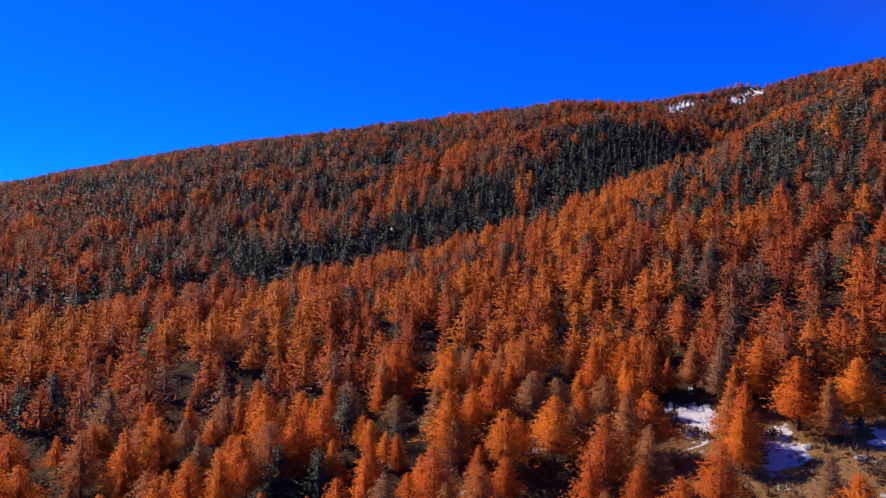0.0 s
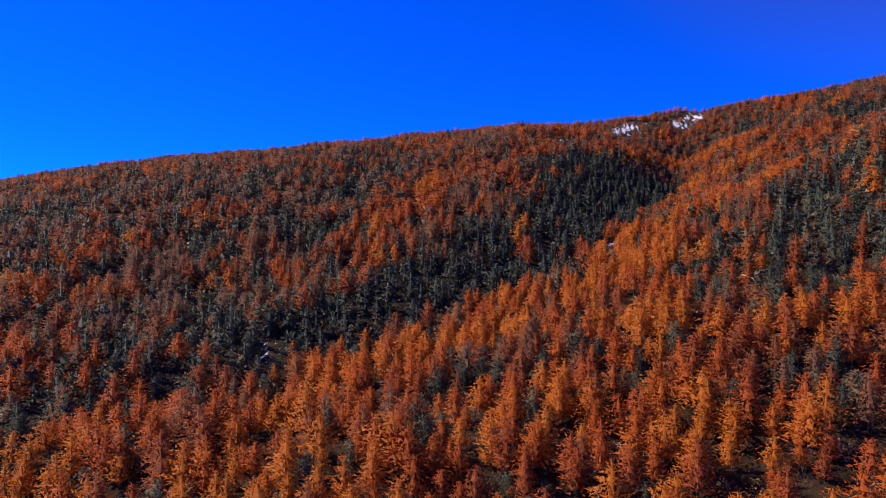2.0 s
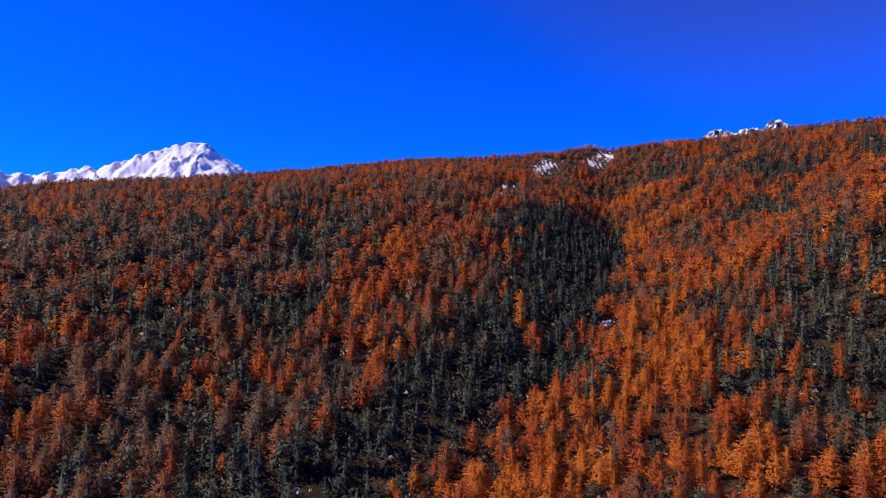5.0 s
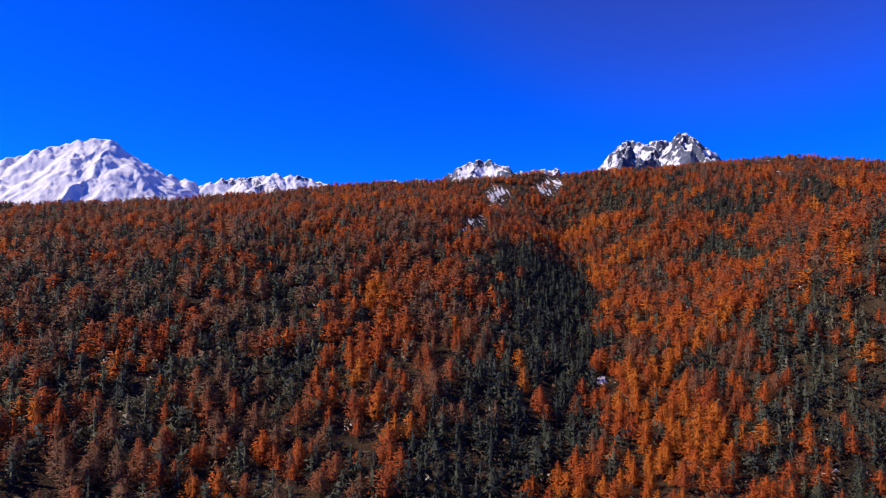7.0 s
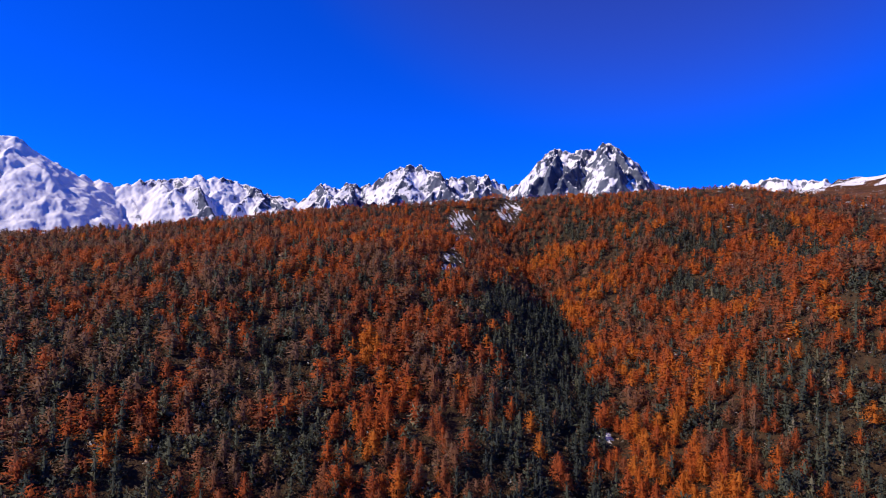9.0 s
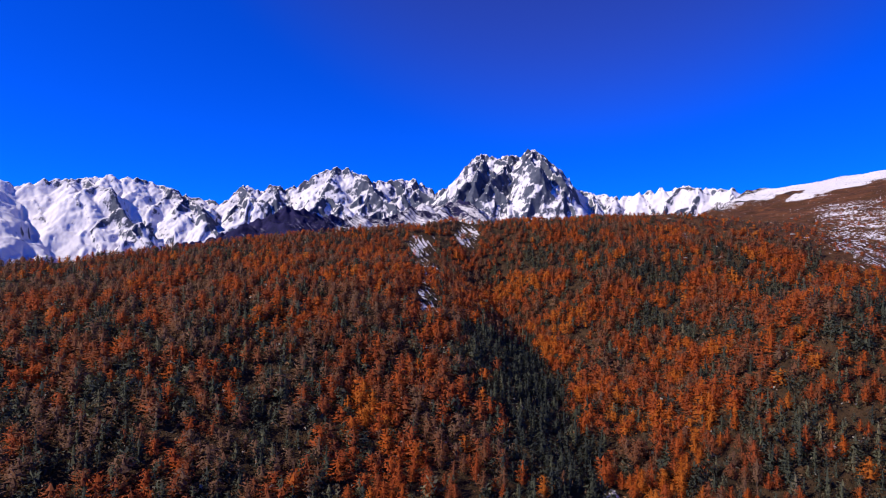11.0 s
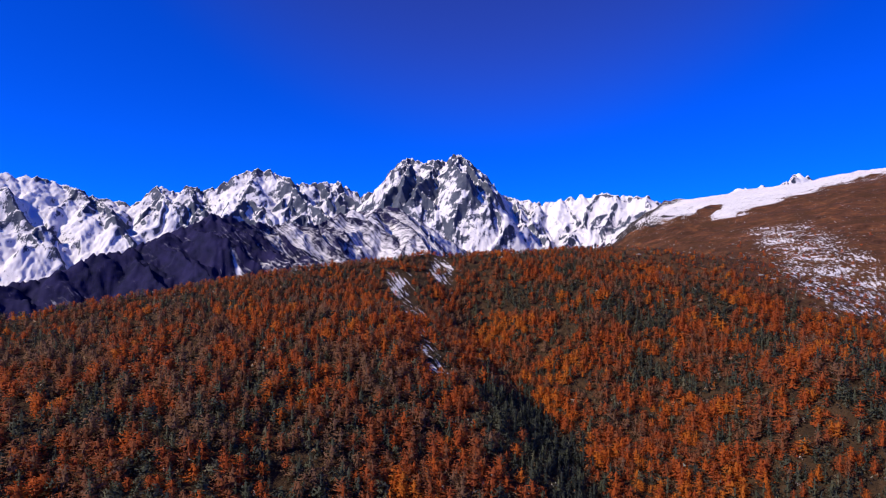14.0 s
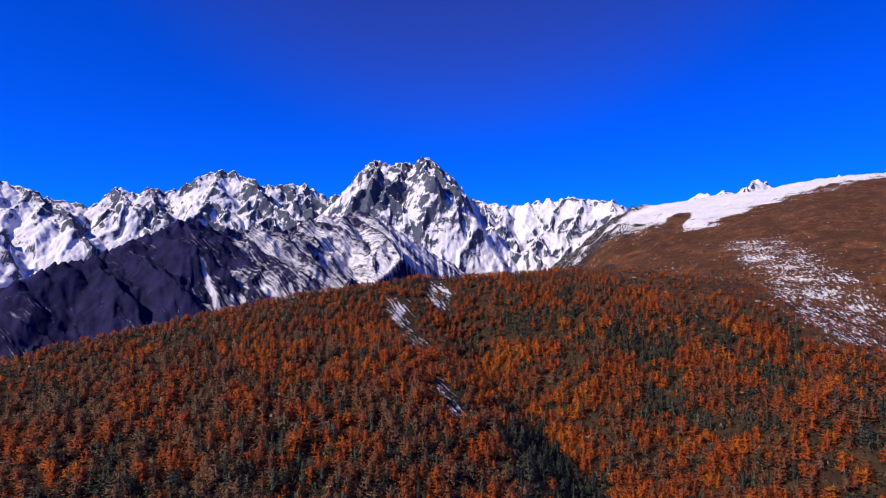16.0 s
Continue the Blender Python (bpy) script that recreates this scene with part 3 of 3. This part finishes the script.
def forest_share(x, y):
    """How thick the trees stand, 0 to 1."""
    bare = snow_cover(x, y) * (0.25 + 0.75 * smooth(0.7, 0.8, y))
    share = 1.0 - 0.94 * smooth(0.94, 1.27, x - 0.25 * (y - 1.0) + 0.1 * fbm(x * 6, y * 6, 3, 41))
    share = share * (1 - 0.93 * smooth(0.08, 0.35, bare)) * (1 - smooth(0.02, 0.3, along(x, y, 0.14, 0.212, 0.3, 0.2, 0.03)))
    for ax, ay, bx, by, w in ((0.08, 0.215, 0.103, 0.27, 0.016), (0.108, 0.205, 0.127, 0.24, 0.014), (0.135, 0.2, 0.16, 0.24, 0.014), (-0.16, 0.6, -0.162, 0.64, 0.014)):
        share = share * (1 - 0.8 * np.minimum(1, 2 * along(x, y, ax, ay, bx, by, w)))
    return share * np.clip(0.97 + 0.6 * fbm(x * 8, y * 8, 4, 13), 0.72, 1.2)


def outer_edge(x, y):
    """Inside the ragged outer edge of the wood."""
    ragged = 0.1 * np.maximum(fbm(x * 6, y * 6, 4, 88) + 0.35, 0)
    return (x > -0.78 * y - 0.13 - ragged) & (y > 0.16 + 0.42 * np.maximum(x - 0.12, 0) - 0.5 * ragged)


def jittered(step, x0, x1, y0, y1):
    ax, ay = np.meshgrid(np.arange(x0, x1, step), np.arange(y0, y1, step))
    ax, ay = ax.ravel(), ay.ravel()
    return ax + rng.uniform(-0.48, 0.48, ax.size) * step, ay + rng.uniform(-0.48, 0.48, ax.size) * step


tx, ty = jittered(0.0146, -1.3, 2.0, 0.66, 1.98)
ax, ay = jittered(0.0138, -0.72, 1.05, 0.1, 0.66)
tx, ty = np.concatenate([tx, ax]), np.concatenate([ty, ay])
keep = (rng.random(tx.size) < forest_share(tx, ty)) & (ty < crest_line(tx) + 0.05) & outer_edge(tx, ty)
tx, ty = tx[keep], ty[keep]
side = gorge_side(tx, ty)
ragged_side = side + 0.03 * fbm(tx * 11, ty * 11, 3, 31)
# the shaded flank of the gorge: spruce, with its shade put into their colour
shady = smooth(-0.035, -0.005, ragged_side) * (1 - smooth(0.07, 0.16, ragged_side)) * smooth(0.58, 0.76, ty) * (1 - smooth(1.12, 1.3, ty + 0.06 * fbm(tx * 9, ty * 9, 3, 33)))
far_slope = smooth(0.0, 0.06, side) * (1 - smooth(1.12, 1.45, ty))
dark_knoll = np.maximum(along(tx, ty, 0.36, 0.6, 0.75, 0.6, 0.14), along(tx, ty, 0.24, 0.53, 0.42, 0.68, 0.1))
low_band = smooth(-0.02, 0.02, side) * np.exp(-(np.maximum(side, 0) / 0.13) ** 2) * (1 - smooth(-0.25, 0.05, tx))
dark_grove = np.clip(fbm(tx * 5, ty * 5, 3, 77) * 1.3, -0.5, 1)
dark_strip = np.maximum(np.maximum(along(tx, ty, 0.85, 1.45, 0.86, 1.1, 0.07), along(tx, ty, 0.99, 1.05, 0.8, 0.83, 0.05)), along(tx, ty, 0.7, 1.05, 0.62, 0.85, 0.04))
bright_tongue = np.maximum(along(tx, ty, 0.1, 1.12, -0.05, 0.92, 0.07), along(tx, ty, -0.05, 0.92, -0.09, 0.72, 0.07))
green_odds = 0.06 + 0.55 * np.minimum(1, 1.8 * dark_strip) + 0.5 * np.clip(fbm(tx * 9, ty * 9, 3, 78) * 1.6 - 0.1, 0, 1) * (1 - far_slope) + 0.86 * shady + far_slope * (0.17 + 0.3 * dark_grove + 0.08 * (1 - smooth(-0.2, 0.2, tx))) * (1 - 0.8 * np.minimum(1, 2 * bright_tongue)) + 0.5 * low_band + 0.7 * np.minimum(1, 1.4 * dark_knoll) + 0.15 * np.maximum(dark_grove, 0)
green_odds = green_odds + 0.16 * smooth(0.75, 0.95, ty) * (1 - smooth(1.25, 1.5, ty)) * (1 - smooth(-0.15, 0.1, tx))
green_odds = green_odds * (1 - 0.7 * np.exp(-((side + 0.06) / 0.05) ** 2) * (1 - smooth(0.7, 0.95, ty))) * (0.35 + 0.65 * smooth(0.4, 0.6, ty))
is_green = rng.random(tx.size) < green_odds
bank = np.exp(-((side + 0.05) / 0.06) ** 2) * (1 - smooth(0.7, 0.95, ty))
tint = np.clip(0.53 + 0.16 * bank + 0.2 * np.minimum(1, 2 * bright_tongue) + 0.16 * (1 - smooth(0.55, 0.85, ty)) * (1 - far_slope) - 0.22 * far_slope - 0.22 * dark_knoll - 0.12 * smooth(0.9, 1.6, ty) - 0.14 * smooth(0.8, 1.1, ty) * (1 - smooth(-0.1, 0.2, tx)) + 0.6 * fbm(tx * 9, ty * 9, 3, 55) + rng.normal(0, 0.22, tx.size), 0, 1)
tall = METRES * (0.0285 - 0.003 * (ty < 0.66)) * rng.uniform(0.6, 1.25, tx.size) * (1 - 0.42 * smooth(1.3, 1.8, ty)) * (1 - 0.5 * smooth(0.85, 1.3, tx))
tz = land(tx, ty)
near_reach = np.hypot(tx + 0.02, ty)
order = np.argsort(near_reach)
near_id = [k for k in order if not is_green[k]][:290]
near_set = np.zeros(tx.size, bool)
near_set[near_id] = True

# single larches of the near wood
larch_kinds = []
for k in range(6):
    tris = crown_tris(rng, 10.0, (3.5, 4.1, 4.7)[k % 3], (8, 9, 7)[k % 3], 3400, 0.58, (0.12, 0.18, 0.24)[k % 3], (1.05, 0.9, 0.75)[k // 2], 0.26, 0.5)
    tris, nrm = soften(tris, 0.65)
    me_c = mesh_of("crown", tris.reshape(-1, 3), np.arange(len(tris) * 3).reshape(-1, 3), m_larch_near, None, False, nrm)
    v, f = trunk_quads(10.0, 0.22, 7, 5)
    for q in range(26):
        zl, al = rng.uniform(1.2, 8.2), rng.uniform(0, 6.28)
        out = np.array((math.cos(al), math.sin(al), 0.18))
        across = np.array((-math.sin(al), math.cos(al), 0))
        long = (2.6 if q % 3 else 3.2) * (1 - zl / 10) + 0.3
        root, end = np.array((0, 0, zl)), out * long + (0, 0, zl)
        ring = [p + w * e for p, w in ((root, 0.06), (end, 0.012)) for e in (across, -0.5 * across + (0, 0, 0.87), -0.5 * across - (0, 0, 0.87))]
        f = np.concatenate([f, len(v) + np.array([(0, 1, 4, 3), (1, 2, 5, 4), (2, 0, 3, 5)])])
        v = np.concatenate([v, np.array(ring)])
    me_t = mesh_of("trunk", v, f, m_bark, None, True)
    larch_kinds.append((me_c, me_t))
for k in near_id:
    me_c, me_t = larch_kinds[int(rng.integers(6))]
    s = float(tall[k]) / 10
    thing = new("larch_tree")
    thing.matrix_basis = Matrix.LocRotScale((tx[k] * METRES, ty[k] * METRES, to_z(tz[k])), Euler((rng.normal(0, 0.02), rng.normal(0, 0.02), rng.uniform(0, 6.28))), (s * rng.uniform(0.85, 1.2), s * rng.uniform(0.85, 1.2), s))
    tagged(thing, "orange autumn larch with a dark thin trunk", "tree", "larches of the near wood")
    for nm, me in (("crown", me_c), ("trunk", me_t)):
        o = new(nm, me)
        o.parent = thing


def wood(name, picks, kinds, mat, label, heights, base_h, tints, widths=(0.8, 1.2), category="forest", soft=0.75):
    """Many plants joined into one mesh, each from one of the kinds."""
    vs, ts, ns = [], [], []
    which = rng.integers(len(kinds), size=len(picks))
    for q, tris in enumerate(kinds):
        ids = picks[which == q]
        if not len(ids):
            continue
        a = rng.uniform(0, 6.28, len(ids))
        s = heights[ids] / base_h
        wd = s * rng.uniform(*widths, len(ids))
        tris, nrm = soften(tris, soft)
        flat = tris.reshape(-1, 3)
        x = (np.cos(a)[:, None] * flat[None, :, 0] - np.sin(a)[:, None] * flat[None, :, 1]) * wd[:, None]
        y = (np.sin(a)[:, None] * flat[None, :, 0] + np.cos(a)[:, None] * flat[None, :, 1]) * wd[:, None]
        z = flat[None, :, 2] * s[:, None]
        vs.append(np.stack([x + tx_all[ids][:, None] * METRES, y + ty_all[ids][:, None] * METRES, z + to_z(tz_all[ids])[:, None]], -1).reshape(-1, 3))
        ts.append(np.repeat(tints[ids], len(flat)))
        nx = np.cos(a)[:, None] * nrm[None, :, 0] - np.sin(a)[:, None] * nrm[None, :, 1]
        ny = np.sin(a)[:, None] * nrm[None, :, 0] + np.cos(a)[:, None] * nrm[None, :, 1]
        ns.append(np.stack([nx, ny, np.broadcast_to(nrm[None, :, 2], nx.shape)], -1).reshape(-1, 3))
    v, t = np.concatenate(vs), np.concatenate(ts)
    ob = new(name, mesh_of(name, v, np.arange(len(v)).reshape(-1, 3), mat, {"tint": t}, False, np.concatenate(ns) if soft > 0 else None))
    return tagged(ob, label, category, kind="stuff")


def quads_to_tris(v, f):
    return np.array([[v[q[0]], v[q[1]], v[q[2]]] for q in f] + [[v[q[0]], v[q[2]], v[q[3]]] for q in f])


tx_all, ty_all, tz_all = tx, ty, tz
mid_kinds = [crown_tris(rng, 10.0, (3.3, 3.9, 4.5)[k % 3], (6, 7, 5)[k % 3], 420, 0.92, (0.1, 0.16, 0.22)[k % 3], (0.9, 0.72, 0.55)[k // 3], 0.4, 0.45) for k in range(9)]
far_kinds = [crown_tris(rng, 9.5, (3.4, 3.9, 4.4)[k % 3], (4, 5, 4)[k % 3], 120, 1.4, (0.08, 0.12, 0.16)[k % 3], (0.55, 0.4, 0.3)[k // 3], 0.5, 0.36) for k in range(9)]
thin = quads_to_tris(*trunk_quads(10.0, 0.2, 3, 1))
rest = np.where(~near_set & ~is_green)[0]
d_near = np.hypot(tx + 0.15, ty - 0.1)
is_mid = d_near[rest] < 0.85
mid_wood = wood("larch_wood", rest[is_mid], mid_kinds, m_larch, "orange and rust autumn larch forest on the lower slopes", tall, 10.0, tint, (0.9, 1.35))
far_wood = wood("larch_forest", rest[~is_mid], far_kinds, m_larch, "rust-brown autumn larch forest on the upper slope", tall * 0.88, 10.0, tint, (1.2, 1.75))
for grove, ids in ((mid_wood, rest[is_mid]), (far_wood, rest[~is_mid])):
    o = wood("trunks", ids, [thin], m_bark, "thin dark larch trunks", tall, 10.0, tint, (0.8, 1.2), "", 0)
    o.parent = grove
firs = np.where(is_green)[0]
spruce = rng.random(firs.size) < 0.55 + 0.4 * shady[firs] + 0.3 * dark_knoll[firs]
fir_kinds = [crown_tris(rng, 8.0, (2.7, 3.3)[k % 2], 4, 120, 1.1, 0.05, 0.5, 0.5, 0.5, 0.25) for k in range(6)]
# evergreens on the gorge's shaded flank get a darker tint in place of shade
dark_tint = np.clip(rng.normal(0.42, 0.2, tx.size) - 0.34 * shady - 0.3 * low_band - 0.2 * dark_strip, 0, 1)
by = np.hypot(tx[firs], ty[firs]) < 0.6
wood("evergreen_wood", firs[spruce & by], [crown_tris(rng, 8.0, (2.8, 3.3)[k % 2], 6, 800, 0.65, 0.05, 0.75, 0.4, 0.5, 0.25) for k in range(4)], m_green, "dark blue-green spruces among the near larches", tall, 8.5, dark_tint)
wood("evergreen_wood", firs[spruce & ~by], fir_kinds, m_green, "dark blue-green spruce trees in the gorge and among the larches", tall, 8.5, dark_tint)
round_kinds = [bush_tris(rng, 2.3, 5.0, 100, 0.55) for k in range(5)]
wood("evergreen_thicket", firs[~spruce & by], [bush_tris(rng, 2.3, 5.0, 900, 0.19) for k in range(4)], m_green, "dark grey-green rounded evergreens among the near larches", tall * 0.75, 5.0, dark_tint)
wood("evergreen_thicket", firs[~spruce & ~by], round_kinds, m_green, "dark grey-green rounded evergreen trees between the larches", tall * 0.75, 5.0, dark_tint)

# undergrowth between the trees
ux, uy = jittered(0.0148, -1.4, 1.9, 0.1, 1.95)
keep = (rng.random(ux.size) < (1 - 0.4 * smooth(1.0, 1.4, uy)) * (0.15 + 0.85 * np.clip(forest_share(ux, uy), 0, 1))) & (uy < crest_line(ux) + 0.03) & outer_edge(ux, uy) & (snow_cover(ux, uy) < 0.45)
tx_all, ty_all = ux[keep], uy[keep]
tz_all = land(tx_all, ty_all)
scrub_kinds = [bush_tris(rng, 2.5, 2.2, 30, 0.5) for k in range(6)]
fine_kinds = [bush_tris(rng, 2.4, 2.0, 110, 0.28) for k in range(4)]
cnt = tx_all.size
close = np.hypot(tx_all + 0.02, ty_all) < 0.52
size_u, tint_u = rng.uniform(0.8, 2.4, cnt) * np.where(close, 1.0, 1.3), np.clip(rng.normal(0.42, 0.25, cnt), 0, 1)
wood("undergrowth", np.where(~close)[0], scrub_kinds, m_scrub, "dark grey-green scrub between the trees", size_u, 1.8, tint_u, (0.8, 1.2), "scrub")
wood("brushwood", np.where(close)[0], fine_kinds, m_scrub, "fine dark brushwood under the near larches", size_u, 1.8, tint_u, (0.8, 1.2), "scrub")

# low rust-coloured bushes and stunted larches on the open heath
hx, hy = jittered(0.02, 0.98, 2.6, 0.62, 1.9)
thin_out = np.exp(-np.maximum(hx + 0.2 * (hy - 1.0) - 1.1, 0) / 0.32) * (0.75 + 0.7 * fbm(hx * 8, hy * 8, 3, 91))
keep = (rng.random(hx.size) < thin_out) & (hy < crest_line(hx) + 0.02) & (snow_cover(hx, hy) < 0.9) & (heath_cover(hx, hy) > 0.05)
tx_all, ty_all = hx[keep], hy[keep]
tz_all = land(tx_all, ty_all)
cnt = tx_all.size
low = rng.random(cnt) < 0.72
wood("heath_bushes", np.where(low)[0], [bush_tris(rng, 1.5, 1.6, 22, 0.7) for k in range(4)], m_larch, "low rust-brown bushes scattered over the open heath", rng.uniform(0.7, 2.0, cnt), 1.5,
     np.clip(rng.normal(0.3, 0.16, cnt), 0, 1), (0.9, 1.5), "bush")
wood("stunted_larches", np.where(~low)[0], far_kinds, m_larch, "small stunted orange larches at the upper edge of the wood", rng.uniform(2.5, 6.5, cnt), 10.0, np.clip(rng.normal(0.5, 0.16, cnt), 0, 1), (1.0, 1.5))

# pale boulders strewn over the heath and along the snow
def rock_mesh(rng, name, mat):
    bm = bmesh.new()
    bmesh.ops.create_icosphere(bm, subdivisions=2, radius=1.0)
    for v in bm.verts:
        v.co *= 1 + 0.28 * noise.noise(v.co * 1.3 + Vector((rng.uniform(0, 50), 0, 0)))
        v.co.z *= 0.6
    v = np.array([tuple(q.co) for q in bm.verts])
    f = np.array([[q.index for q in g.verts] for g in bm.faces])
    bm.free()
    return v[f]


m_stone, n, l, p = material("pale_stone")
l.new(node_ramp(n, l, node_noise(n, l, 0.8, 6, 0.6), ((0.3, (0.12, 0.1, 0.085)), (0.7, (0.34, 0.3, 0.26)))), p.inputs["Base Color"])
p.inputs["Roughness"].default_value = 0.95
bx, by2 = jittered(0.035, 0.85, 2.6, 0.65, 1.7)
keep = (rng.random(bx.size) < 0.1 + 0.35 * np.minimum(1, 2 * snow_cover(bx, by2))) & (by2 < crest_line(bx))
tx_all, ty_all = bx[keep], by2[keep]
tz_all = land(tx_all, ty_all)
cnt = tx_all.size
wood("boulders", np.arange(cnt), [rock_mesh(rng, "boulder", m_stone) for k in range(4)], m_stone, "pale boulders strewn over the brown heath", rng.uniform(0.4, 1.5, cnt) ** 1.5, 1.0, np.zeros(cnt), (0.8, 1.4), "boulder", 0)

# the grassy clearing: single bushes, tussocks and stones
m_tussock = foliage("dry_grass", ((0.0, (0.3, 0.16, 0.06)), (1.0, (0.45, 0.28, 0.11))), "object", 0.3)
m_bush = foliage("bare_bush", ((0.0, (0.06, 0.04, 0.025)), (0.6, (0.14, 0.08, 0.035)), (1.0, (0.3, 0.12, 0.03))), "object", 0.25)


def loose(name, tris, mat):
    return mesh_of(name, tris.reshape(-1, 3), np.arange(len(tris) * 3).reshape(-1, 3), mat)


bush_meshes = [loose("bush", bush_tris(rng, 1.0, 0.9, 180, 0.16), m_bush) for k in range(3)]
tuft_meshes = []
for k in range(3):
    a, r = rng.uniform(0, 6.28, 60), rng.uniform(0, 0.35, 60)
    root = np.stack([np.cos(a) * r, np.sin(a) * r, 0 * r], -1)
    lean = np.stack([np.cos(a) * r * 1.4, np.sin(a) * r * 1.4, rng.uniform(0.35, 0.75, 60)], -1)
    wide = np.stack([-np.sin(a), np.cos(a), 0 * a], -1) * 0.05
    tuft_meshes.append(loose("grass_tussock", np.stack([root + wide, root - wide, lean], 1), m_tussock))
stone_meshes = [loose("boulder", rock_mesh(rng, "boulder", m_stone), m_stone) for k in range(3)]
for name, meshes, count, lo, hi, label, cat, grp in (
        ("bush", bush_meshes, 46, 0.6, 1.7, "low bare brown bush in the grassy clearing", "bush", "bushes in the clearing"),
        ("grass_tussock", tuft_meshes, 120, 0.7, 1.5, "tuft of dry straw-coloured grass in the clearing", "grass", "tussocks in the clearing"),
        ("boulder", stone_meshes, 40, 0.2, 0.7, "pale stone lying in the dry grass", "stone", "stones in the clearing")):
    for k in range(count):
        x, y = rng.uniform(0.07, 0.2), rng.uniform(0.19, 0.265)
        s = rng.uniform(lo, hi)
        o = new(name, meshes[int(rng.integers(3))])
        o.matrix_basis = Matrix.LocRotScale((x * METRES, y * METRES, to_z(float(land(np.array(x), np.array(y)))) - 0.05), Euler((0, 0, rng.uniform(0, 6.28))), (s, s * rng.uniform(0.8, 1.2), s * rng.uniform(0.8, 1.2)))
        tagged(o, label, cat, grp)
